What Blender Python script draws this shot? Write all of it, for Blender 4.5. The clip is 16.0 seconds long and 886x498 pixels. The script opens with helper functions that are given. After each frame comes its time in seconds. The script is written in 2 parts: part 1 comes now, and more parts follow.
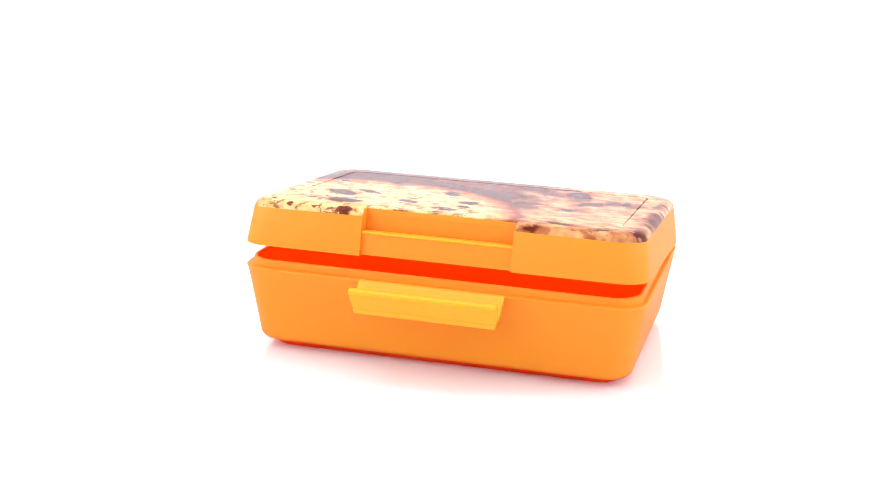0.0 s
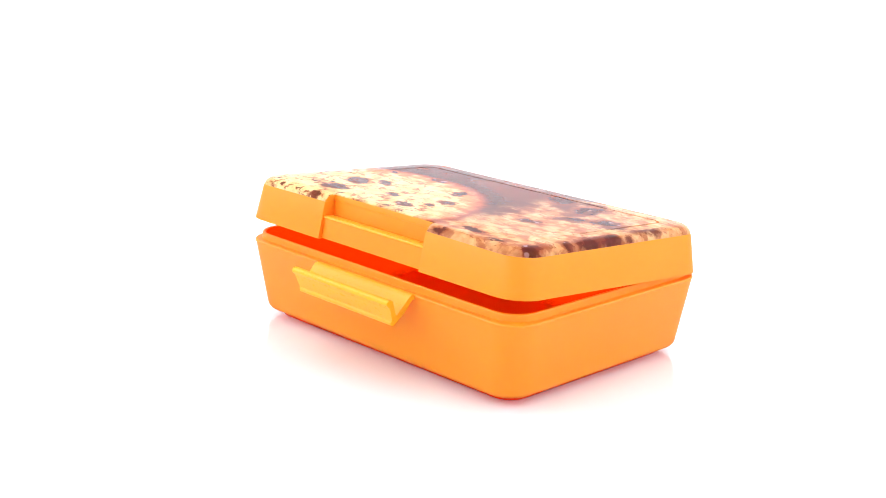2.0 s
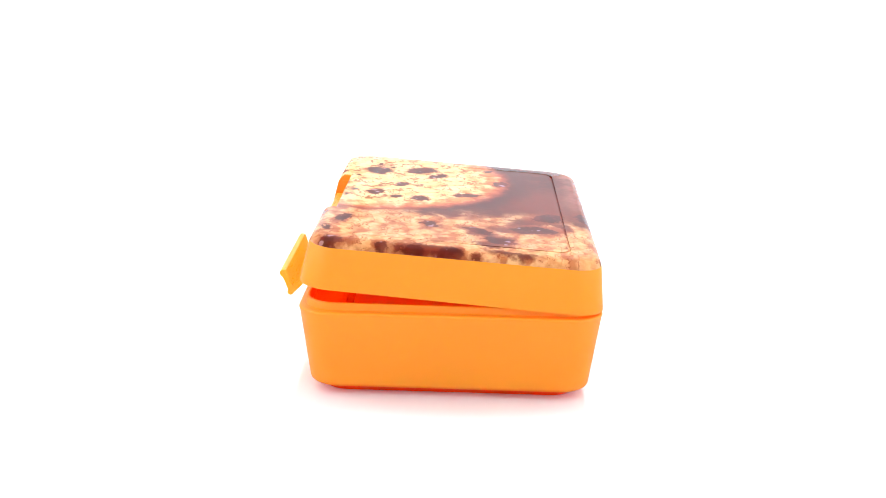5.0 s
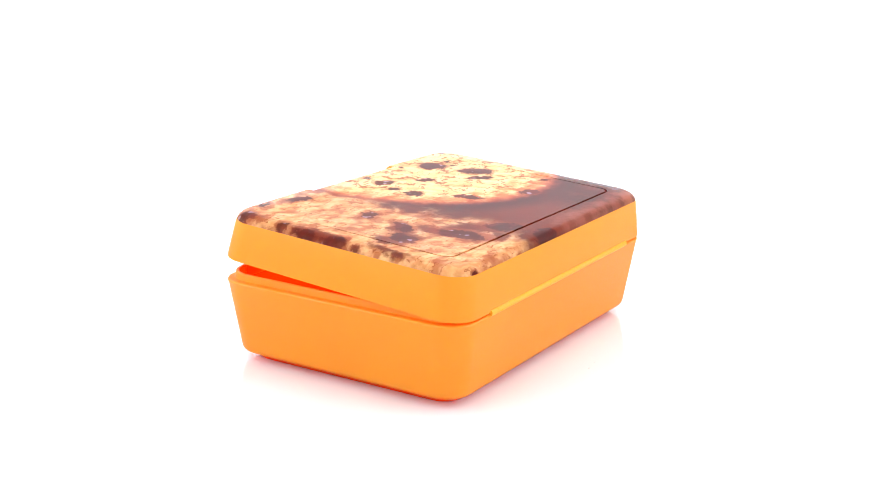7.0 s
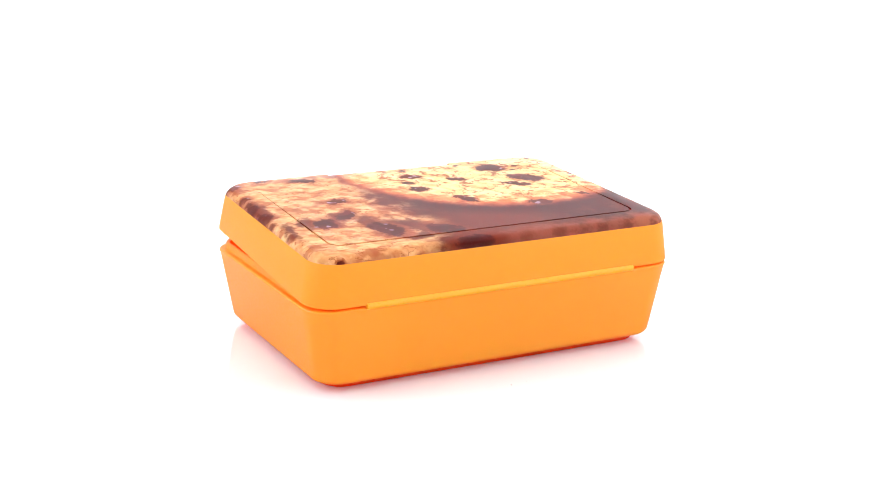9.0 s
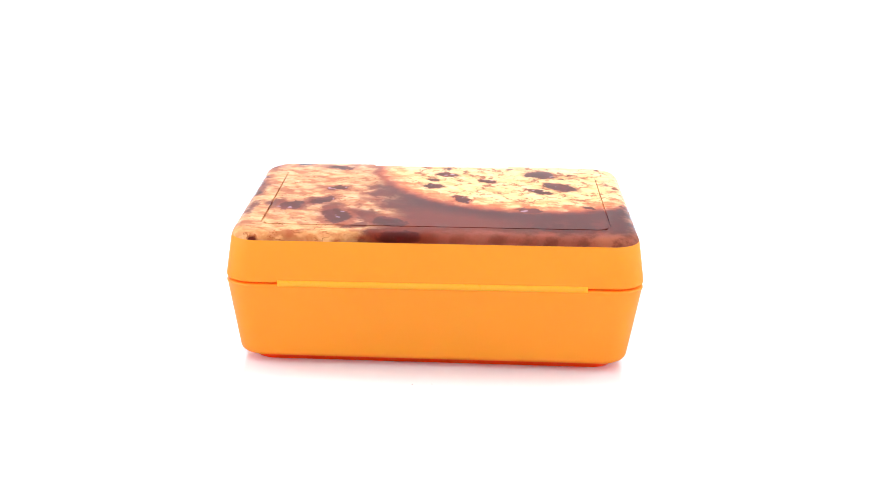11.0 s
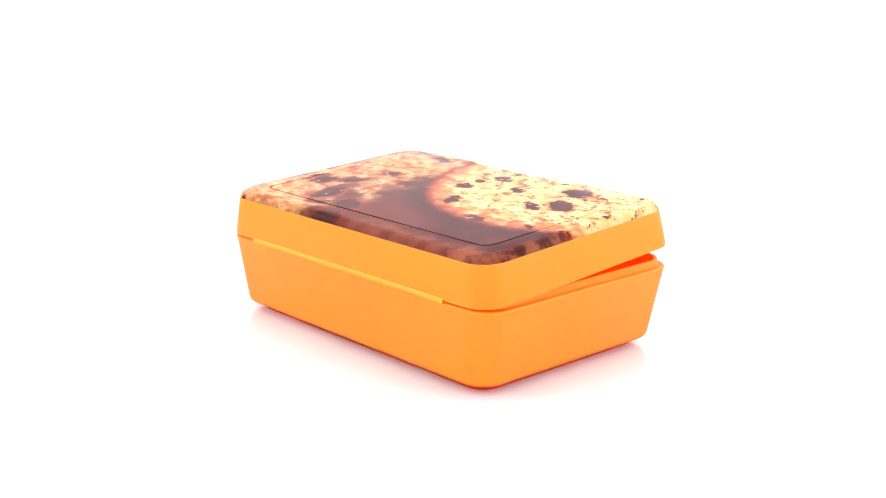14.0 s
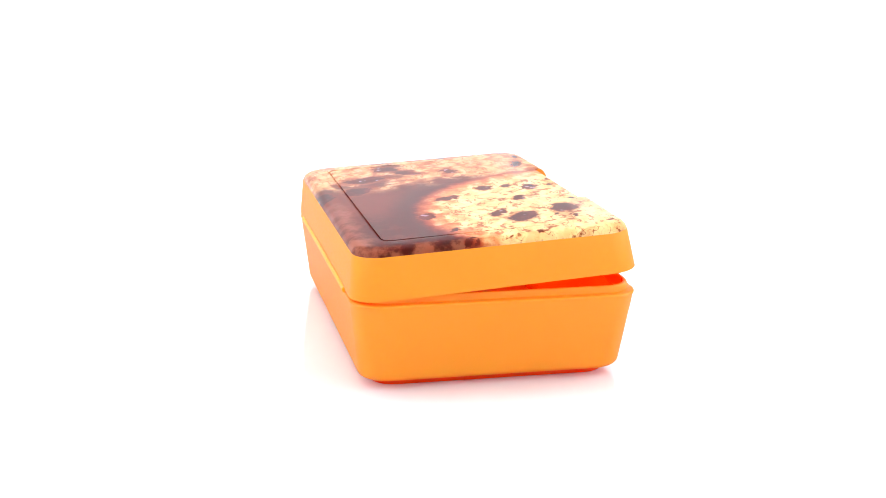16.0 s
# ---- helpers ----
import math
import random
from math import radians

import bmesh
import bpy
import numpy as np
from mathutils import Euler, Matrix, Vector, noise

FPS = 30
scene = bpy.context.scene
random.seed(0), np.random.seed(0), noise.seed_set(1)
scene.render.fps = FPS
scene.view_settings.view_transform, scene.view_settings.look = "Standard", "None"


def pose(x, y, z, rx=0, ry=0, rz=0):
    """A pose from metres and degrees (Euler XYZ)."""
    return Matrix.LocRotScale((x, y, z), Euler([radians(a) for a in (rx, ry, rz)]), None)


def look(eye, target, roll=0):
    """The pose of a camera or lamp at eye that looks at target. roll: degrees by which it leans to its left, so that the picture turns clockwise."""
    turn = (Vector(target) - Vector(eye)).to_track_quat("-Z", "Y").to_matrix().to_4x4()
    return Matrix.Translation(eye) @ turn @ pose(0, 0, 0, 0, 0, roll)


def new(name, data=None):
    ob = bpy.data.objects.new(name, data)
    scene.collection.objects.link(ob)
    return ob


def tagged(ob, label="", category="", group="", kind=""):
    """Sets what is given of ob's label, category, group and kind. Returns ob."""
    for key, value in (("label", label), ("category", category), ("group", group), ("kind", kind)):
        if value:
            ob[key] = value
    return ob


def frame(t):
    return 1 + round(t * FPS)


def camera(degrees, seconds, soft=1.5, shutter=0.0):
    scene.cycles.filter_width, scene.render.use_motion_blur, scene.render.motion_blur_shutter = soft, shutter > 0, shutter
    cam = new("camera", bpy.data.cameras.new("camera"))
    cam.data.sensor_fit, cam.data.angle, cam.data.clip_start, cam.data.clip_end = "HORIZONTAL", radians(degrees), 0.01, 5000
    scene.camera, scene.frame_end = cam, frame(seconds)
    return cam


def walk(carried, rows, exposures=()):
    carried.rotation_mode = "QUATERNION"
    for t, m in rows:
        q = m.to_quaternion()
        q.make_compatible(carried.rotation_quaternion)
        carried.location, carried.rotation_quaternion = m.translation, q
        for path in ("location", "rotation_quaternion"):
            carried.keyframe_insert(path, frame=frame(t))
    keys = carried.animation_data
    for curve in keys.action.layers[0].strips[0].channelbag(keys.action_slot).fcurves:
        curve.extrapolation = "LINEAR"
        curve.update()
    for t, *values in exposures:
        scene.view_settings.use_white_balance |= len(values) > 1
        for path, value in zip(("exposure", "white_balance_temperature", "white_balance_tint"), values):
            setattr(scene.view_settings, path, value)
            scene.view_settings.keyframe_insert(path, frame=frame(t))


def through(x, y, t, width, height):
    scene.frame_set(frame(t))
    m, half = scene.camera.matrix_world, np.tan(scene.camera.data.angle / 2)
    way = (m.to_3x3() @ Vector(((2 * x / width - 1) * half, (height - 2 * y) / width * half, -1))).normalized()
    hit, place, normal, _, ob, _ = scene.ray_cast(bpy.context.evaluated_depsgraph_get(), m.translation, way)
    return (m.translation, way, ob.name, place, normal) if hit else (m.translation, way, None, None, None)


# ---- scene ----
# A lunch box turns on a white table in a white photo tent. The turning axis is the world's z axis.
MM = 0.001
cam = camera(38.5, 16.0, soft=0.85)
EYE = Vector((-0.00533, -0.565, 0.1882))
DOWN = radians(14.94)
CAM_POSE = look(EYE, EYE + Vector((0, math.cos(DOWN), -math.sin(DOWN))), 1.27)
walk(cam, [(0, CAM_POSE), (16, CAM_POSE)])

# ---- light: a white tent with soft panels above and on both sides ----
world = bpy.data.worlds.new("world")
world.use_nodes = True
world.node_tree.nodes["Background"].inputs[0].default_value = (1, 1, 1, 1)
world.node_tree.nodes["Background"].inputs[1].default_value = 0.3
scene.world = world
scene.view_settings.exposure = 0.0


def soft_panel(name, eye, target, wide, high, watts, tint=(1, 1, 1)):
    data = bpy.data.lights.new(name, "AREA")
    data.shape, data.size, data.size_y, data.energy, data.color = "RECTANGLE", wide, high, watts, tint
    ob = new(name, data)
    ob.matrix_world = look(eye, target)
    return ob


COOL = (0.99, 0.98, 1.05)
soft_panel("softbox_above", (0, 0.15, 1.44), (0, 0.15, 0), 1.9, 1.6, 5.6, COOL)
soft_panel("softbox_left", (-0.96, -0.25, 0.46), (0, -0.25, 0.26), 1.6, 0.8, 12.6, COOL)
soft_panel("softbox_right", (0.96, -0.25, 0.46), (0, -0.25, 0.26), 1.6, 0.8, 12.6, COOL)
soft_panel("softbox_behind", (0, 0.25, 1.40), (0, 0.95, 0.35), 1.8, 0.35, 10, COOL)


# ---- materials ----
class Net:
    """Short hand for a node material."""

    def __init__(self, name):
        self.mat = bpy.data.materials.new(name)
        self.mat.use_nodes = True
        self.nodes, self.links = self.mat.node_tree.nodes, self.mat.node_tree.links
        self.bsdf = self.nodes["Principled BSDF"]
        self.out = self.nodes["Material Output"]

    def put(self, socket, value):
        if isinstance(value, bpy.types.NodeSocket):
            self.links.new(value, socket)
        elif isinstance(value, (tuple, list)) and len(value) == 3 and socket.type == "RGBA":
            socket.default_value = (*value, 1)
        else:
            socket.default_value = value

    def coords(self, which="Object"):
        return self.nodes.new("ShaderNodeTexCoord").outputs[which]

    def noise(self, vector, scale, detail=3, rough=0.5, distort=0.0):
        n = self.nodes.new("ShaderNodeTexNoise")
        self.put(n.inputs["Vector"], vector)
        n.inputs["Scale"].default_value, n.inputs["Detail"].default_value = scale, detail
        n.inputs["Roughness"].default_value, n.inputs["Distortion"].default_value = rough, distort
        return n

    def math(self, op, a, b=0.0, c=0.0, clamp=False):
        n = self.nodes.new("ShaderNodeMath")
        n.operation, n.use_clamp = op, clamp
        for socket, value in zip(n.inputs, (a, b, c)):
            self.put(socket, value)
        return n.outputs[0]

    def vec(self, op, a, b=(0, 0, 0), out=0):
        n = self.nodes.new("ShaderNodeVectorMath")
        n.operation = op
        self.put(n.inputs[0], a)
        if op == "SCALE":
            self.put(n.inputs["Scale"], b)
        else:
            self.put(n.inputs[1], b)
        return n.outputs["Value"] if out else n.outputs[0]

    def span(self, value, a, b, lo=0.0, hi=1.0, smooth=True):
        n = self.nodes.new("ShaderNodeMapRange")
        n.interpolation_type = "SMOOTHSTEP" if smooth else "LINEAR"
        for socket, v in zip(n.inputs[:5], (value, a, b, lo, hi)):
            self.put(socket, v)
        return n.outputs[0]

    def mix(self, factor, a, b, blend="MIX"):
        n = self.nodes.new("ShaderNodeMix")
        n.data_type, n.blend_type = "RGBA", blend
        self.put(n.inputs[0], factor)
        self.put(n.inputs[6], a)
        self.put(n.inputs[7], b)
        return n.outputs[2]

    def bump(self, height, strength, distance):
        n = self.nodes.new("ShaderNodeBump")
        n.inputs["Strength"].default_value, n.inputs["Distance"].default_value = strength, distance
        self.put(n.inputs["Height"], height)
        self.put(self.bsdf.inputs["Normal"], n.outputs[0])

    def set(self, **kw):
        for key, value in kw.items():
            self.put(self.bsdf.inputs[key.replace("_", " ")], value)
        return self.mat


def plastic(name, base, through, passing, rough=0.36, clear=False):
    """Moulded plastic that lets light through, redder than it throws it back."""
    n = Net(name)
    co = n.coords()
    big, fine = n.noise(co, 25, 2), n.noise(co, 900, 3)
    n.set(Base_Color=n.mix(n.span(big.outputs[0], 0.3, 0.7), base, tuple(c * 0.97 for c in base)),
          Roughness=n.span(fine.outputs[0], 0.2, 0.8, rough - 0.05, rough + 0.06), IOR=1.52)
    n.bump(fine.outputs[0], 0.03, 0.0003)
    glow, both = n.nodes.new("ShaderNodeBsdfTransparent" if clear else "ShaderNodeBsdfTranslucent"), n.nodes.new("ShaderNodeMixShader")
    n.put(glow.inputs["Color"], (*through, 1))
    both.inputs[0].default_value = passing
    n.put(both.inputs[1], n.bsdf.outputs[0])
    n.put(both.inputs[2], glow.outputs[0])
    n.put(n.out.inputs["Surface"], both.outputs[0])
    return n.mat


ORANGE = plastic("orange_plastic", (0.99, 0.55, 0.030), (1.0, 0.11, 0.003), 0.54)
THIN_ORANGE = plastic("thin_orange_plastic", (0.99, 0.62, 0.04), (1.0, 0.55, 0.02), 0.5, 0.3)
# same plastic on the tray floor; red light inside is put into its colour
RED_LIT_ORANGE = plastic("red_lit_orange_plastic", (0.99, 0.20, 0.010), (1.0, 0.12, 0.004), 0.10)
# same plastic at the foot; shade under the box is put into its colour
SHADED_FOOT_ORANGE = plastic("shaded_foot_plastic", (0.92, 0.16, 0.008), (1.0, 0.08, 0.003), 0.65)
INNER_ORANGE = plastic("clear_orange_skin", (0.99, 0.40, 0.02), (1.0, 0.35, 0.05), 0.94, 0.36, clear=True)


def white_surface(name, base, rough, spec):
    n = Net(name)
    co = n.coords()
    a, b = n.noise(co, 3, 2), n.noise(co, 220, 3)
    n.set(Base_Color=n.mix(a.outputs[0], base, tuple(c * 0.985 for c in base)),
          Roughness=n.span(b.outputs[0], 0.2, 0.8, rough - 0.04, rough + 0.04), Specular_IOR_Level=spec)
    return n.mat


TABLE_WHITE = white_surface("white_acrylic", (0.77, 0.77, 0.77), 0.07, 1.0)
TENT_WHITE = white_surface("white_tent_cloth", (0.85, 0.855, 0.85), 0.85, 0.2)

# chocolate chips of the print: (x, y, half length, half width, turn) in millimetres and degrees on the lid
CHIPS_ROUND_COOKIE = (
    (-47.4, -40.6, 7.6, 5.8, 172), (-56.0, -19.8, 9.0, 5.4, 138), (-45.6, -11.4, 7.0, 2.9, 145), (-23.0, -27.2, 5.4, 2.3, 145),
    (-3.7, -38.2, 6.2, 3.1, 160), (3.3, -28.4, 3.0, 2.0, 160), (2.8, -17.4, 4.9, 3.5, 160), (-10.5, 3.2, 6.4, 3.4, 115),
    (-40.8, 19.0, 5.8, 3.6, 155), (-62.5, -40.2, 1.9, 1.3, 139), (-57.5, -34.0, 1.7, 1.1, 142), (-75.5, -50.9, 1.6, 1.1, 135),
    (-82.0, -19.1, 1.6, 0.9, 138), (-84.0, -5.0, 1.6, 0.8, 138), (-84.5, 10.6, 3.2, 1.8, 140), (-67.0, 13.3, 3.4, 1.8, 150),
    (-41.0, -57.0, 4.2, 1.5, 8), (-54.0, -56.6, 1.6, 0.7, 0), (-67.0, -56.0, 1.8, 0.8, 20), (-3.0, -47.5, 2.4, 1.0, 10),
    (9.0, -49.5, 2.2, 0.8, 170), (-33.0, -48.0, 1.8, 1.0, 150))
CHIPS_OTHER_COOKIE = (
    (47.4, -12.2, 5.0, 3.6, 20), (51.4, 8.6, 7.6, 3.9, 50), (64.8, 17.0, 7.0, 5.2, 70), (43.0, 31.5, 10.8, 5.8, 101),
    (19.6, 39.0, 8.8, 5.8, 138), (15.0, 57.0, 9.4, 5.4, 10), (86.0, -17.0, 7.0, 3.8, 95), (85.6, -3.6, 6.4, 4.4, 110),
    (85.0, -28.5, 4.0, 3.4, 160), (85.0, -50.5, 7.4, 5.0, 135), (49.0, -47.0, 7.0, 2.4, 165), (87.0, 9.0, 3.4, 2.2, 20),
    (77.0, 59.0, 2.6, 1.4, 0), (39.5, -57.0, 3.0, 1.6, 20), (68.0, -52.0, 4.0, 1.4, 12))
# soft shade in the print round the cookies behind: (x, y, half length, half width, turn)
SHADE_PATCHES = (
    (24.0, -6.0, 15.0, 8.5, 118), (17.0, 12.0, 14.0, 11.0, 100), (30.0, 30.0, 15.0, 7.0, 120), (47.0, 24.0, 13.0, 6.0, 95), (57.0, 12.0, 12.0, 5.0, 60),
    (72.0, 14.0, 8.0, 4.0, 80), (32.0, 44.0, 8.0, 4.0, 20), (84.0, -10.0, 16.0, 4.5, 92), (82.0, 22.0, 9.0, 3.5, 85), (24.0, 54.0, 9.0, 4.0, 10))


def ink(r, g, b):
    """A printed colour, given before the print's overall deepening."""
    return tuple(v ** (1 / 1.55) for v in (r, g, b))


def cookie_print():
    """A glossy lacquered print: a round chocolate chip cookie over others, with deep brown shade between."""
    n = Net("cookie_print")
    flat = n.vec("ADD", n.vec("MULTIPLY", n.coords(), (1000, 1000, 1000)), (0, 0, -20.8))
    wob = n.noise(flat, 0.16, 5, 0.65)
    warp = n.vec("MULTIPLY", n.vec("SUBTRACT", wob.outputs["Color"], (0.5, 0.5, 0.5)), (5.5, 5.5, 0))
    p = n.vec("ADD", flat, warp)
    soft = n.vec("ADD", flat, n.vec("SCALE", warp, 1.6))
    # broken chocolate has straight, sharp corners: its outline is pushed about in small facets
    facet = n.nodes.new("ShaderNodeTexVoronoi")
    facet.inputs["Scale"].default_value = 0.33
    n.put(facet.inputs["Vector"], p)
    broken = n.vec("ADD", p, n.vec("MULTIPLY", n.vec("SUBTRACT", facet.outputs["Color"], (0.5, 0.5, 0.5)), (2.0, 2.0, 0)))

    def away(centre, at=p):
        return n.vec("LENGTH", n.vec("SUBTRACT", at, (*centre, 0)), out=1)

    def blots(rows, at):
        least = 9.0
        for x, y, a, b, turn in rows:
            m = n.nodes.new("ShaderNodeMapping")
            m.vector_type = "TEXTURE"
            m.inputs["Location"].default_value = (x, y, 0)
            m.inputs["Rotation"].default_value = (0, 0, radians(turn))
            m.inputs["Scale"].default_value = (a, b, 6)
            n.put(m.inputs["Vector"], at)
            least = n.math("MINIMUM", n.vec("LENGTH", m.outputs[0], out=1), least)
        return least

    hollow = n.noise(flat, 0.05, 2, 0.5)
    fine = n.noise(flat, 0.2, 3, 0.55)
    mid = n.noise(flat, 0.12, 4, 0.6)
    speck = n.noise(flat, 0.7, 3, 0.6)
    grit = n.noise(flat, 1.4, 2, 0.6)

    def relief(scale, step, detail=3):
        """The light and dark sides of lumps in the pictured crust, lit from the front."""
        one = n.noise(p, scale, detail, 0.55)
        two = n.noise(n.vec("ADD", p, (step * 0.3, step, 0)), scale, detail, 0.55)
        return n.math("SUBTRACT", two.outputs[0], one.outputs[0])

    def pebbles(scale, step):
        """The same for round crumbs that lie close together."""
        got = []
        for at in (p, n.vec("ADD", p, (step * 0.3, step, 0))):
            v = n.nodes.new("ShaderNodeTexVoronoi")
            v.feature = "SMOOTH_F1"
            v.inputs["Scale"].default_value, v.inputs["Smoothness"].default_value = scale, 0.35
            n.put(v.inputs["Vector"], at)
            got.append(v.outputs["Distance"])
        return n.math("SUBTRACT", got[0], got[1])

    lumps = n.math("ADD", relief(0.06, 4.0, 2), n.math("MULTIPLY", relief(0.17, 1.6, 2), 0.45))
    lit, dim = n.span(lumps, 0.01, 0.12), n.span(lumps, -0.015, -0.12)
    crumbs_seen = n.math("ADD", pebbles(0.085, 3.0), n.math("MULTIPLY", pebbles(0.19, 1.5), 0.4))
    crumb_lit, crumb_dim = n.span(crumbs_seen, 0.04, 0.26), n.span(crumbs_seen, -0.04, -0.30)
    # cracks in the crust
    crack = n.nodes.new("ShaderNodeTexVoronoi")
    crack.feature = "DISTANCE_TO_EDGE"
    crack.inputs["Scale"].default_value = 0.075
    n.put(crack.inputs["Vector"], n.vec("ADD", flat, n.vec("SCALE", warp, 2.6)))
    lines = n.math("MULTIPLY", n.span(crack.outputs["Distance"], 0.006, n.span(mid.outputs[0], 0.45, 0.65, 0.035, 0.09), 1, 0), n.span(mid.outputs[0], 0.47, 0.55))
    small = n.nodes.new("ShaderNodeTexVoronoi")
    small.feature = "DISTANCE_TO_EDGE"
    small.inputs["Scale"].default_value = 0.19
    n.put(small.inputs["Vector"], n.vec("ADD", flat, n.vec("SCALE", warp, 1.8)))
    nicks = n.math("MULTIPLY", n.span(small.outputs["Distance"], 0.0, 0.055, 1, 0), n.span(fine.outputs[0], 0.50, 0.58))
    lines = n.math("MAXIMUM", lines, n.math("MULTIPLY", nicks, 0.3))
    drawn = n.noise(n.vec("MULTIPLY", p, (0.4, 1.3, 1.0)), 0.11, 3, 0.6)
    folds = n.span(n.math("ABSOLUTE", n.math("SUBTRACT", drawn.outputs[0], 0.5)), 0.0, 0.015, 1, 0)
    folds = n.math("MULTIPLY", folds, n.span(mid.outputs[0], 0.42, 0.50))
    # short dark strokes where the crust has torn
    torn = n.noise(n.vec("MULTIPLY", p, (0.45, 1.0, 1.0)), 0.30, 2, 0.5)
    strokes = n.math("MULTIPLY", n.span(torn.outputs[0], 0.63, 0.69), n.span(hollow.outputs[0], 0.42, 0.52))
    under = n.math("MULTIPLY", n.span(drawn.outputs[0], 0.5, 0.62, 1, 0), n.span(drawn.outputs[0], 0.44, 0.5))

    # the round cookie: pale crust, redder towards its rim
    from_a = away((-44, -53))
    crust = n.mix(n.span(fine.outputs[0], 0.36, 0.60), ink(0.79, 0.48, 0.180), ink(0.87, 0.585, 0.25))
    crust = n.mix(n.math("MULTIPLY", lit, 0.75), crust, ink(0.90, 0.66, 0.32))
    crust = n.mix(n.math("MULTIPLY", dim, 0.5), crust, ink(0.62, 0.30, 0.095))
    crust = n.mix(n.math("MULTIPLY", crumb_lit, 0.3), crust, ink(0.91, 0.69, 0.36))
    crust = n.mix(n.math("MULTIPLY", crumb_dim, 0.35), crust, ink(0.52, 0.22, 0.07))
    crust = n.mix(n.math("MAXIMUM", n.math("MULTIPLY", lines, 0.85), n.math("MAXIMUM", folds, n.math("MULTIPLY", strokes, 0.8))), crust, ink(0.15, 0.035, 0.012))
    crust = n.mix(n.span(grit.outputs[0], 0.62, 0.76, 0, 0.22), crust, ink(0.40, 0.15, 0.05))
    rim = n.mix(n.span(fine.outputs[0], 0.3, 0.7), ink(0.46, 0.11, 0.036), ink(0.74, 0.27, 0.09))
    rim = n.mix(n.math("MULTIPLY", crumb_lit, 0.5), rim, ink(0.85, 0.42, 0.19))
    rim = n.mix(n.span(from_a, 68, 78), rim, ink(0.15, 0.018, 0.010))
    a_col = n.mix(n.span(n.math("ADD", from_a, n.span(mid.outputs[0], 0.3, 0.7, -7, 7)), 58, 73), crust, rim)

    # the cookies behind: tan and lumpy, redder in the hollows
    tan = n.mix(n.span(fine.outputs[0], 0.32, 0.62), ink(0.55, 0.275, 0.10), ink(0.68, 0.38, 0.155))
    tan = n.mix(n.math("MULTIPLY", lit, 0.75), tan, ink(0.77, 0.47, 0.21))
    tan = n.mix(n.math("MULTIPLY", dim, 0.75), tan, ink(0.32, 0.11, 0.042))
    tan = n.mix(n.math("MULTIPLY", crumb_lit, 0.6), tan, ink(0.80, 0.51, 0.25))
    tan = n.mix(n.math("MULTIPLY", crumb_dim, 0.8), tan, ink(0.30, 0.095, 0.038))
    towards = n.span(away((26, 22), soft), 8, 34, 0.12, -0.06)
    tan = n.mix(n.span(n.math("ADD", hollow.outputs[0], towards), 0.55, 0.68, 0, 0.7), tan, ink(0.12, 0.018, 0.010))
    tan = n.mix(n.math("MULTIPLY", folds, 0.7), tan, ink(0.12, 0.025, 0.010))
    tan = n.mix(n.math("MULTIPLY", under, 0.25), tan, ink(0.40, 0.12, 0.04))
    patch = blots(SHADE_PATCHES, soft)
    tan = n.mix(n.span(n.math("ADD", patch, n.span(mid.outputs[0], 0.3, 0.7, 0.35, -0.35)), 0.45, 1.25, 0.85, 0), tan, ink(0.055, 0.012, 0.009))

    # shade and melted chocolate between them
    pool = away((-8, 37), soft)
    brown = n.mix(n.span(pool, 12, 42), ink(0.105, 0.022, 0.012), ink(0.020, 0.005, 0.004))
    brown = n.mix(n.span(mid.outputs[0], 0.46, 0.66, 0, 0.6), brown, ink(0.115, 0.022, 0.012))
    brown = n.mix(n.span(from_a, 78, 92, 1, 0), brown, ink(0.010, 0.004, 0.004))
    sep = n.nodes.new("ShaderNodeSeparateXYZ")
    n.put(sep.inputs[0], soft)
    x, y = sep.outputs[0], sep.outputs[1]
    left_of_b = n.span(away((90, 15), soft), 63, 82)
    deep = n.math("MULTIPLY", left_of_b, n.span(y, -34, -14))
    back_strip = n.math("MULTIPLY", n.span(y, 46, 52), n.span(x, 8, -10))
    brown = n.mix(n.math("MULTIPLY", back_strip, n.span(mid.outputs[0], 0.34, 0.66, 0.35, 0.9)), brown, ink(0.25, 0.085, 0.052))
    rest = n.mix(deep, tan, brown)
    edge_spots = n.math("MULTIPLY", n.math("MAXIMUM", n.span(x, -79, -84), n.math("MULTIPLY", n.span(x, -60, -70), n.span(y, 50, 56))), n.span(mid.outputs[0], 0.42, 0.60))
    rest = n.mix(n.math("MULTIPLY", edge_spots, 0.7), rest, ink(0.36, 0.13, 0.065))

    cuts = n.nodes.new("ShaderNodeSeparateXYZ")
    n.put(cuts.inputs[0], flat)
    flat_x, flat_y = cuts.outputs[0], cuts.outputs[1]
    col = n.mix(n.span(n.math("ADD", from_a, n.span(mid.outputs[0], 0.3, 0.7, -1.5, 1.5)), 74.0, 80.0), a_col, rest)
    # chips: near black with a red edge and a pale sheen here and there
    glint = n.noise(flat, 0.22, 1)
    for rows, keep in ((CHIPS_ROUND_COOKIE, None), (CHIPS_OTHER_COOKIE, from_a)):
        d = n.math("ADD", blots(rows, broken), n.span(speck.outputs[0], 0.2, 0.8, -0.10, 0.10, False))
        inside = n.span(d, 0.90, 1.06, 1, 0) if keep is None else n.span(d, 0.84, 1.10, 1, 0)
        halo = n.span(d, 0.98, 1.40, 0.55, 0) if keep is None else n.span(d, 0.95, 1.9, 0.6, 0)
        edge = n.math("MAXIMUM", n.span(n.math("ABSOLUTE", flat_x), 80, 85), n.span(flat_y, -53, -57))
        inside = n.math("MULTIPLY", inside, n.math("SUBTRACT", 1.0, n.math("MULTIPLY", edge, 0.35)))
        if keep is not None:
            outside = n.span(keep, 77, 79)
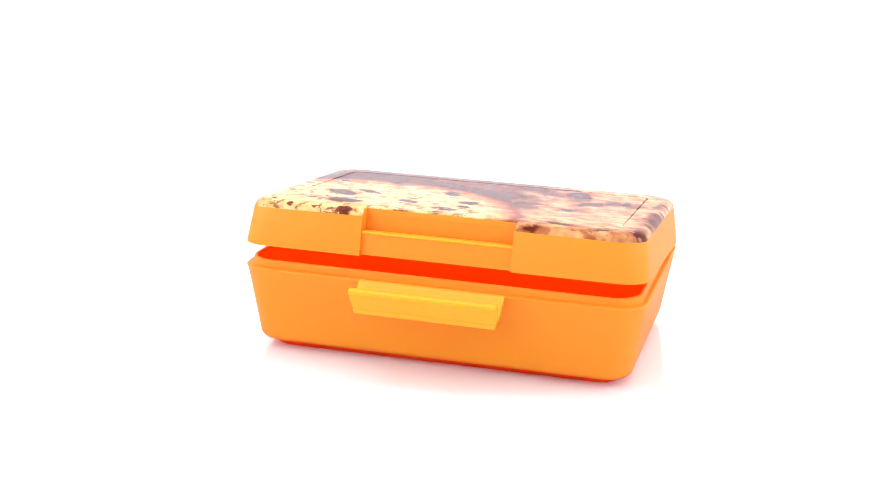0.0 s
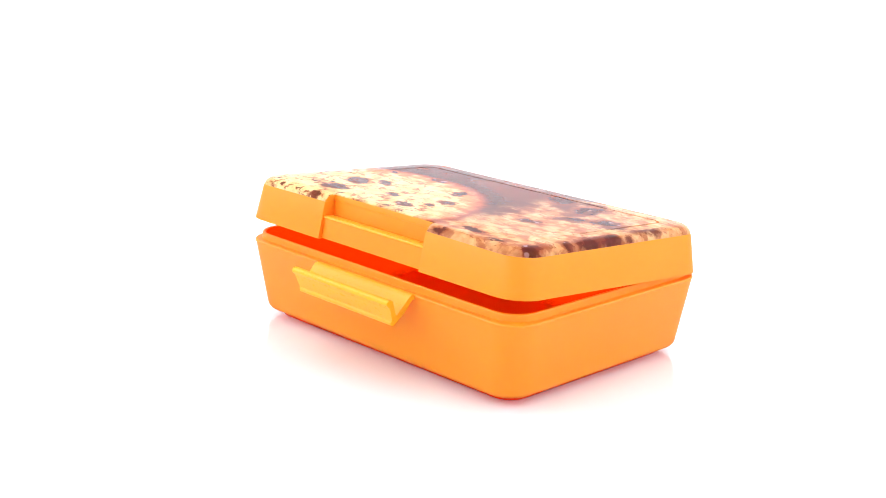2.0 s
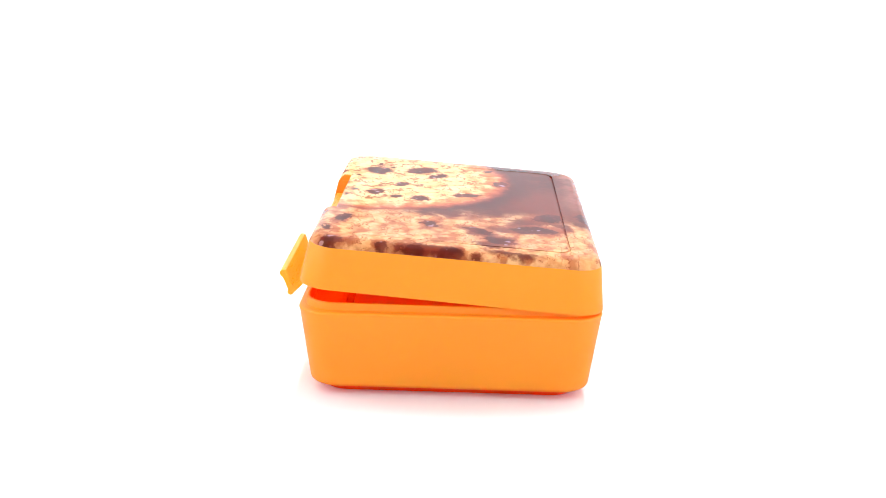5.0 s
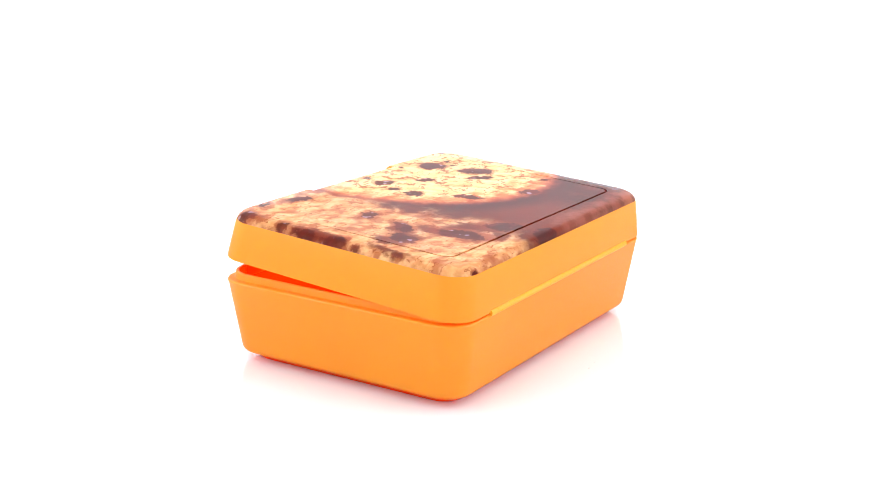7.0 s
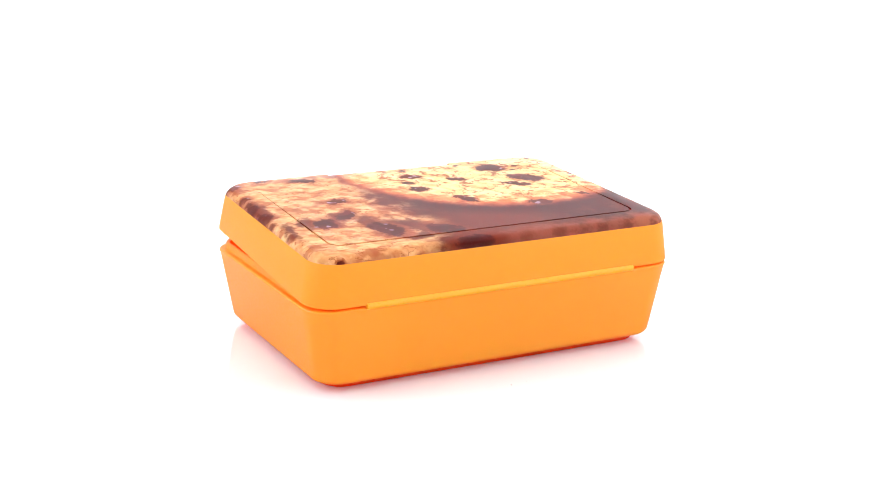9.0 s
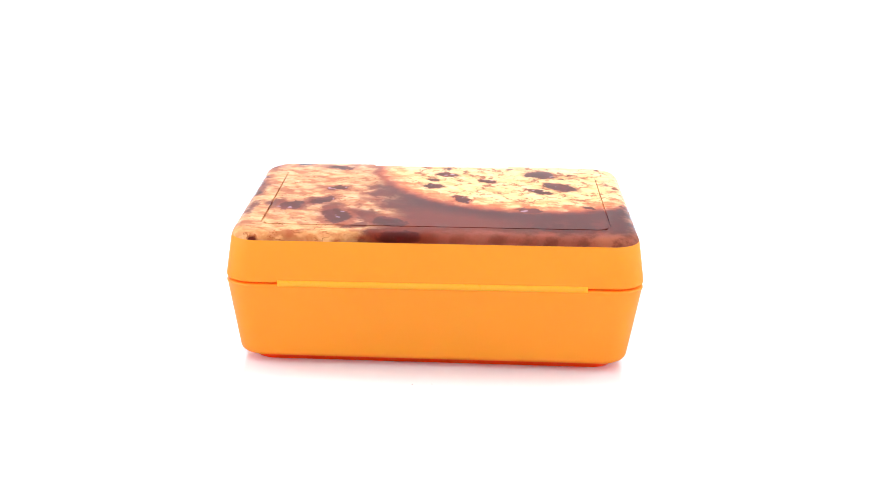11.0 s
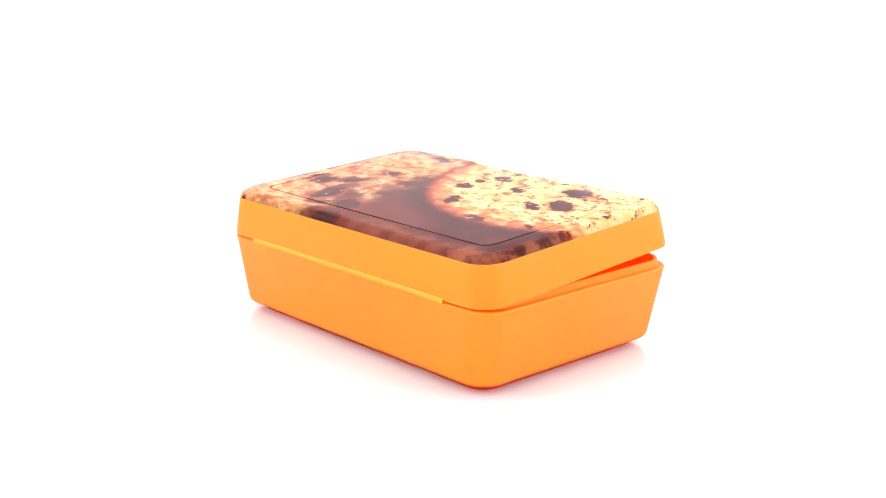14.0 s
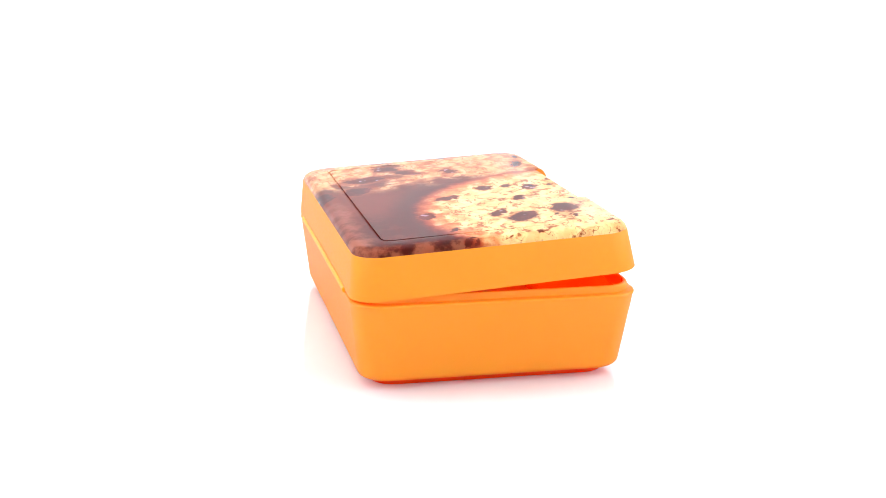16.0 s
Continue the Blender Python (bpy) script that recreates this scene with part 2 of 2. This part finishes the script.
            inside, halo = n.math("MULTIPLY", inside, outside), n.math("MULTIPLY", halo, outside)
        col = n.mix(halo, col, ink(0.20, 0.034, 0.012))
        body = n.mix(n.span(lumps, -0.06, 0.14), ink(0.006, 0.0015, 0.0015), ink(0.075, 0.012, 0.010))
        body = n.mix(n.span(glint.outputs[0], 0.66, 0.74, 0, 0.8), body, ink(0.42, 0.28, 0.27))
        col = n.mix(inside, col, body)
    col = n.mix(n.span(speck.outputs[0], 0.66, 0.76, 0.0, 0.2), col, ink(0.07, 0.018, 0.008))
    deepen = n.nodes.new("ShaderNodeGamma")
    n.put(deepen.inputs[0], col)
    deepen.inputs[1].default_value = 1.64
    col = deepen.outputs[0]
    n.set(Base_Color=col, Roughness=n.span(fine.outputs[0], 0.3, 0.7, 0.14, 0.20), IOR=1.14)
    n.bump(speck.outputs[0], 0.03, 0.0003)
    # a little light passes through the thin lid
    glow, both = n.nodes.new("ShaderNodeBsdfTranslucent"), n.nodes.new("ShaderNodeMixShader")
    n.put(glow.inputs["Color"], (1.0, 0.35, 0.08))
    both.inputs[0].default_value = 0.12
    n.put(both.inputs[1], n.bsdf.outputs[0])
    n.put(both.inputs[2], glow.outputs[0])
    n.put(n.out.inputs["Surface"], both.outputs[0])
    return n.mat


PRINT = cookie_print()


# ---- sizes of the lunch box, in millimetres ----
HX, HY, CORNER = 88.3, 60.3, 12.5
RIM, LIP = 36.8, 39.9
HINGE_Z, TILT, LID_H = 37.7, -4.35, 20.8
LEAN = 0.45  # the moulding is a little twisted: its one end stands higher, in degrees
NOTCH = (-32.5, 33.0)


# ---- mesh helpers ----
def ring(hx, hy, r, n=8):
    """A rounded rectangle, counter-clockwise, in millimetres."""
    pts = []
    for cx, cy, a0 in ((hx - r, hy - r, 0), (-hx + r, hy - r, 90), (-hx + r, -hy + r, 180), (hx - r, -hy + r, 270)):
        for k in range(n + 1):
            a = radians(a0 + 90 * k / n)
            pts.append((cx + r * math.cos(a), cy + r * math.sin(a)))
    return pts


def loft(profile, hx, hy, r, closed=False, n=8, least=3.0):
    """Rings at (inset, z, extra inset at the front) one above another; ends filled, or the last joined to the first."""
    bm = bmesh.new()
    rings = []
    for i, z, *thick in profile:
        more = thick[0] / 2 if thick else 0
        rings.append([bm.verts.new((x * MM, (y + more) * MM, z * MM)) for x, y in ring(hx - i, hy - i - more, max(least, r - i * 0.35), n)])
    pairs = list(zip(rings, rings[1:])) + ([(rings[-1], rings[0])] if closed else [])
    for a, b in pairs:
        for k in range(len(a)):
            j = (k + 1) % len(a)
            bm.faces.new((a[k], a[j], b[j], b[k]))
    if not closed:
        bm.faces.new(rings[0][::-1])
        bm.faces.new(rings[-1])
    bmesh.ops.recalc_face_normals(bm, faces=bm.faces)
    return bm


def extrude_x(section, x0, x1, bm=None):
    """A cross-section of (y, z) in millimetres drawn out along x."""
    bm = bm or bmesh.new()
    a = [bm.verts.new((x0 * MM, y * MM, z * MM)) for y, z in section]
    b = [bm.verts.new((x1 * MM, y * MM, z * MM)) for y, z in section]
    for k in range(len(a)):
        j = (k + 1) % len(a)
        bm.faces.new((a[k], a[j], b[j], b[k]))
    bm.faces.new(a[::-1])
    bm.faces.new(b)
    bmesh.ops.recalc_face_normals(bm, faces=bm.faces)
    return bm


def finish(me, material, sharp=32):
    me.materials.clear()
    me.materials.append(material)
    for p in me.polygons:
        p.use_smooth = True
    me.set_sharp_from_angle(angle=radians(sharp))


def part(name, bm, material, parent, label="", sharp=32):
    me = bpy.data.meshes.new(name)
    bm.to_mesh(me)
    bm.free()
    finish(me, material, sharp)
    ob = new(name, me)
    ob.parent = parent
    return tagged(ob, label)


def cut(bm, cutters):
    """bm less the cutters, by way of Boolean modifiers on a passing object."""
    me = bpy.data.meshes.new("blank")
    bm.to_mesh(me)
    bm.free()
    ob, used = new("blank", me), []
    for c in cutters:
        cm = bpy.data.meshes.new("cutter")
        c.to_mesh(cm)
        c.free()
        co = new("cutter", cm)
        used.append(co)
        mod = ob.modifiers.new("cut", "BOOLEAN")
        mod.operation, mod.solver, mod.object = "DIFFERENCE", "EXACT", co
    made = bpy.data.meshes.new_from_object(ob.evaluated_get(bpy.context.evaluated_depsgraph_get()))
    res = bmesh.new()
    res.from_mesh(made)
    for o in (ob, *used):
        d = o.data
        bpy.data.objects.remove(o)
        bpy.data.meshes.remove(d)
    bpy.data.meshes.remove(made)
    bmesh.ops.remove_doubles(res, verts=res.verts, dist=1e-6)
    # moulded edges round the cut are soft
    res.normal_update()
    soft = []
    for e in res.edges:
        m = (e.verts[0].co + e.verts[1].co) / 2 / MM
        if len(e.link_faces) == 2 and e.is_convex and e.calc_face_angle() > radians(60) and NOTCH[0] - 1 < m.x < NOTCH[1] + 1 and m.y < -HY + 9.5 and m.z > 3 and abs(m.z - 17.45) > 0.2:
            soft.append(e)
    bmesh.ops.bevel(res, geom=soft, offset=0.7 * MM, segments=3, affect="EDGES", profile=0.5, clamp_overlap=True)
    return res


# ---- the tent and the table ----
def sheet(name, points, x0, x1, material, label, category):
    """A bent sheet: (y, z) points in metres drawn out along x, 4 mm thick."""
    bm = bmesh.new()
    rows = [[bm.verts.new((x, y, z)) for x in (x0, x1)] for y, z in points]
    for a, b in zip(rows, rows[1:]):
        bm.faces.new((a[0], a[1], b[1], b[0]))
    bm.faces.ensure_lookup_table()
    bm.normal_update()
    if bm.faces[0].normal.z < 0:
        bmesh.ops.reverse_faces(bm, faces=bm.faces)
    me = bpy.data.meshes.new(name)
    bm.to_mesh(me)
    bm.free()
    me.materials.append(material)
    ob = new(name, me)
    mod = ob.modifiers.new("thickness", "SOLIDIFY")
    mod.thickness, mod.offset = 0.004, -1
    return tagged(ob, label, category, kind="structure")


def block(name, lo, hi, material, label, category):
    bm = bmesh.new()
    bmesh.ops.create_cube(bm, size=1)
    for v in bm.verts:
        v.co = Vector([lo[i] + (v.co[i] + 0.5) * (hi[i] - lo[i]) for i in range(3)])
    me = bpy.data.meshes.new(name)
    bm.to_mesh(me)
    bm.free()
    me.materials.append(material)
    return tagged(new(name, me), label, category, kind="structure")


R_BEND = 0.35
sweep = [(-1.3, 0.0), (0.64, 0.0), (0.65, 0.0)] + [(0.65 + R_BEND * math.sin(radians(a)), R_BEND - R_BEND * math.cos(radians(a))) for a in range(3, 91, 3)] + [(1.0, 1.5)]
block("floor", (-1.05, -1.3, -0.03), (1.05, 0.5, 0.0), TABLE_WHITE, "glossy white table top under the lunch box", "table top")
sheet("backdrop", [(0.5, 0.0)] + sweep[1:], -1.05, 1.05, TENT_WHITE, "seamless white backdrop bent up behind the table", "backdrop")
block("wall_west", (-1.06, -1.31, -0.03), (-1.0, 1.0, 1.5), TENT_WHITE, "plain white cloth side of the photo tent", "wall")
block("wall_east", (1.0, -1.31, -0.03), (1.06, 1.0, 1.5), TENT_WHITE, "plain white cloth side of the photo tent", "wall")
block("wall_south", (-1.0, -1.36, -0.03), (1.0, -1.3, 1.5), TENT_WHITE, "plain white cloth front of the photo tent", "wall")
block("ceiling", (-1.06, -1.36, 1.5), (1.06, 1.06, 1.55), TENT_WHITE, "plain white cloth top of the photo tent", "ceiling")


# ---- the lunch box (millimetres; origin at the middle of its base, front towards -y) ----
def arc(i0, z0, r, a0, a1, n):
    """(inset, z) points on a quarter round about (i0, z0)."""
    return [(i0 - r * math.cos(radians(a0 + (a1 - a0) * k / n)), z0 + r * math.sin(radians(a0 + (a1 - a0) * k / n))) for k in range(n + 1)]


def body_mesh():
    outer = [(30, 1.6), (17.4, 1.5), (15.6, 1.4), (15.2, 0.3), (14.8, 0.02), (12.0, 0.02), (11.5, 0.3), (9.6, 2.7), (8.8, 3.0)] + arc(8.6, 6.5, 3.5, -90, -8, 8) + [(0.42, RIM - 2.0), (0.12, RIM - 1.2)] + arc(0.9, RIM - 0.95, 0.9, 0, 80, 5) + [(1.3, RIM - 0.03)]
    lip = [(2.2, RIM), (2.5, RIM + 0.25), (2.7, LIP - 0.5)] + arc(3.25, LIP - 0.45, 0.5, 10, 90, 4) + [(3.8, LIP), (4.1, LIP - 0.4)]
    inner = [(4.0, 34.0), (4.6, 27.0), (6.3, 11.0), (8.8, 6.2), (13.0, 5.0)]
    bm = loft(outer + lip + inner, HX, HY, CORNER)
    # the long walls stand a little steeper than the short ones
    for v in bm.verts:
        v.co.y *= 1 + 0.024 * max(0.0, 1 - v.co.z / (RIM * MM))
    lean_up(bm)
    return bm


def lean_up(bm):
    """Lets the walls rise a little towards one end; the foot stays flat on the table."""
    for v in bm.verts:
        v.co.z -= v.co.x * math.tan(radians(LEAN)) * min(1.0, max(0.0, (v.co.z / MM - 2.0) / 8.0))


def lid_profile(art=False):
    wall = [(0.0, 0.0), (0.0, 0.5), (2.3, 16.6), (2.6, 17.4)]
    dome = [(2.62, 17.45), (3.0, 18.5), (3.8, 19.6), (5.0, 20.4), (6.6, LID_H)]
    return dome if art else wall


def slope_top(bm):
    """The lid is a little lower towards its front, and slightly domed."""
    for v in bm.verts:
        v.co.z -= (1.4 - 0.6 * (1 - (v.co.x / MM / HX) ** 2)) * MM * (HY * MM - v.co.y) / (2 * HY * MM) * min(1.0, max(0.0, (v.co.z / MM - 10.5) / 6.0))
    return bm


def lid_cutters():
    a, b = NOTCH
    yf = -HY
    pocket = bmesh.new()
    extrude_x([(yf - 8, 9.5), (yf + 7.6, 9.5), (yf + 7.9, 9.8), (yf + 8.4, 30), (yf - 8, 30)], a, b, pocket)
    face = extrude_x([(yf - 8, -4), (yf + 1.9, -4), (yf + 2.6, 9.9), (yf - 8, 9.9)], a, b)
    foot = extrude_x([(yf - 9, -6), (yf + 11, -6), (yf + 11, 0.25), (yf - 9, 0.25)], a - 0.01, b + 0.01)
    return [pocket, face, foot]


def groove_cutter():
    """A thin line pressed into the lid's top along the back and the two short sides."""
    hx, yb, yf, r = 73.8, 45.0, -36.0, 5.0
    path = [(hx, yf)] + [(hx - r + r * math.cos(radians(a)), yb - r + r * math.sin(radians(a))) for a in range(0, 91, 15)]
    path += [(-x, y) for x, y in path[::-1]]
    w = [0.15] + [0.55] * (len(path) - 2) + [0.15]
    sides = []
    for s in (1, -1):
        for k, (x, y) in enumerate(path):
            a, b = path[max(k - 1, 0)], path[min(k + 1, len(path) - 1)]
            d = Vector((b[0] - a[0], b[1] - a[1])).normalized()
            sides.append((x + s * d.y * w[k], y - s * d.x * w[k]))
    n = len(path)
    bm = bmesh.new()
    low = [bm.verts.new((x * MM, y * MM, (LID_H - 0.8) * MM)) for x, y in sides]
    top = [bm.verts.new((x * MM, y * MM, (LID_H + 1) * MM)) for x, y in sides]
    for k in range(n - 1):
        bm.faces.new((low[k], low[k + 1], low[n + k + 1], low[n + k]))
        bm.faces.new((top[k], top[n + k], top[n + k + 1], top[k + 1]))
        bm.faces.new((low[k], top[k], top[k + 1], low[k + 1]))
        bm.faces.new((low[n + k], low[n + k + 1], top[n + k + 1], top[n + k]))
    bm.faces.new((low[0], low[n], top[n], top[0]))
    bm.faces.new((low[n - 1], top[n - 1], top[2 * n - 1], low[2 * n - 1]))
    bmesh.ops.recalc_face_normals(bm, faces=bm.faces)
    return bm


def clear_inside(ob, high, low, front):
    """The inner skin of a moulded wall: faces that look towards the middle."""
    ob.data.materials.append(INNER_ORANGE)
    for f in ob.data.polygons:
        c, m = f.center / MM, f.normal
        if low < c.z < high and abs(m.z) < 0.6 and c.x * m.x / HX + c.y * m.y / HY < -0.3 and -HY + front < c.y:
            f.material_index = 1


def make_lunch_box():
    box = tagged(new("lunch_box"), "orange plastic lunch box with a cookie print lid, slightly open", "lunch box")
    body = part("body", body_mesh(), ORANGE, box, "orange plastic tray with a stepped rim")
    clear_inside(body, LIP - 1, 5, 4)
    # the tray floor takes the copy with the inner red light painted in
    body.data.materials.append(RED_LIT_ORANGE)
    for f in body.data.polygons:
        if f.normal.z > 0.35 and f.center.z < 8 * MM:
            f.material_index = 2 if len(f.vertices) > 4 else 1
    # the foot that it stands on: passes most light, with shade painted in red
    body.data.materials.append(SHADED_FOOT_ORANGE)
    for f in body.data.polygons:
        if f.center.z < 2.95 * MM and f.normal.z < 0.5 and f.material_index == 0:
            f.material_index = 3
    # latch: a flap folded down from the rim, with an upturned hook
    flap = [(-59.3, 36.6), (-61.2, 36.9), (-62.4, 36.5), (-63.2, 35.8), (-69.0, 30.0), (-69.6, 29.7), (-70.1, 30.2), (-72.0, 35.9), (-72.4, 36.5), (-73.2, 36.7), (-74.4, 36.5), (-75.0, 35.9),
            (-75.1, 35.0), (-74.6, 34.2), (-73.7, 33.4), (-72.9, 31.6), (-72.0, 28.8), (-71.5, 27.5), (-71.9, 26.9), (-72.0, 26.1), (-71.5, 25.4), (-70.7, 25.1), (-69.9, 25.4), (-66.0, 29.6), (-61.5, 34.6), (-59.3, 34.8)]
    latch = extrude_x(flap, -31.6, 31.4)
    for v in latch.verts:
        low = min(1.0, max(0.0, (34.0 - v.co.z / MM) / 8.0)) if v.co.y < -66 * MM else 0.0
        v.co.x -= math.copysign(1.4 * MM * low * low, v.co.x)
    lean_up(latch)
    part("latch", latch, THIN_ORANGE, body, "thin yellow-orange snap latch folded down", 24)
    # hinge: a thin web along the back
    web = [(59.2, 34.3), (60.3, 34.5), (61.0, 35.2), (61.1, 36.3), (60.6, 37.1), (59.2, 37.4)]
    hinge = extrude_x([(y, z + 1.4) for y, z in web], -64.0, 65.0)
    lean_up(hinge)
    part("hinge", hinge, THIN_ORANGE, body, "thin plastic web hinge", 40)
    inner = [(5.0, 16.2, 7.0), (4.3, 15.0, 7.5), (1.9, 0.6, 9.0), (1.6, 0.0, 9.0)]
    shell = cut(loft(lid_profile() + [(7.0, 17.45, 7.0)] + inner, HX, HY, CORNER, closed=True), lid_cutters())
    lid = part("lid", slope_top(shell), ORANGE, box, "orange plastic lid standing ajar")
    clear_inside(lid, 16.5, 1, 16)
    lid.matrix_local = pose(0, HY * MM, HINGE_Z * MM, TILT, LEAN) @ pose(0, -HY * MM, 0)
    # the thin ledge of the catch, under which the latch snaps
    yf = -HY
    ledge = [(yf + 2.3, 9.3), (yf + 2.1, 9.7), (yf + 2.3, 10.2), (yf + 2.9, 10.4), (yf + 7.4, 10.2), (yf + 7.4, 9.3)]
    part("catch_ledge", extrude_x(ledge, NOTCH[0] + 0.2, NOTCH[1] - 0.2), THIN_ORANGE, lid, "thin bright ledge of the catch", 40)
    crown = cut(loft([(14.0, 18.2), (7.6, 17.45), (6.0, 17.45)] + lid_profile(True), HX, HY, CORNER, n=10), lid_cutters()[:1] + [groove_cutter()])
    top = part("printed_top", slope_top(crown), PRINT, lid, "glossy print of chocolate chip cookies")
    top.data.materials.append(ORANGE)
    top.data.materials.append(INNER_ORANGE)
    for f in top.data.polygons:
        c = f.center / MM
        if NOTCH[0] - 1 < c.x < NOTCH[1] + 1 and c.y < -HY + 9.5 and abs(f.normal.z) < 0.3 and c.y > -HY + 3:
            f.material_index = 1
        if f.normal.z < -0.5:
            f.material_index = 2
    return box


lunch_box = make_lunch_box()


# ---- two dark crumbs that ride round on the table ----
CRUMB_BROWN = white_surface("brown_crumb", (0.10, 0.05, 0.03), 0.7, 0.3)
CRUMBS = ((36.0, 70.0), (28.0, 71.2))


def make_crumb(size):
    bm = bmesh.new()
    bmesh.ops.create_icosphere(bm, subdivisions=2, radius=size * MM)
    for v in bm.verts:
        v.co *= 1 + 0.35 * noise.noise(v.co * 2500)
        v.co.z *= 0.6
    me = bpy.data.meshes.new("crumb")
    bm.to_mesh(me)
    bm.free()
    finish(me, CRUMB_BROWN, 60)
    return tagged(new("crumb", me), "tiny dark brown crumb on the white table", "crumb", "crumbs on the table")


crumbs = [make_crumb(0.24), make_crumb(0.17)]


# ---- what moves: the table turns the box at an even pace ----
def motions():
    rows = []
    for k in range(33):
        t = k * 0.5
        rows.append((t, pose(0, 0, 0, 0, 0, -16.3 - 15.0 * t) @ pose(7.6 * MM, 0.1 * MM, 0)))
    walk(lunch_box, rows)
    for crumb, (x, y) in zip(crumbs, CRUMBS):
        walk(crumb, [(k * 0.5, pose(0, 0, 0, 0, 0, -7.5 * k) @ pose(x * MM, y * MM, 0.25 * MM)) for k in range(33)])


motions()
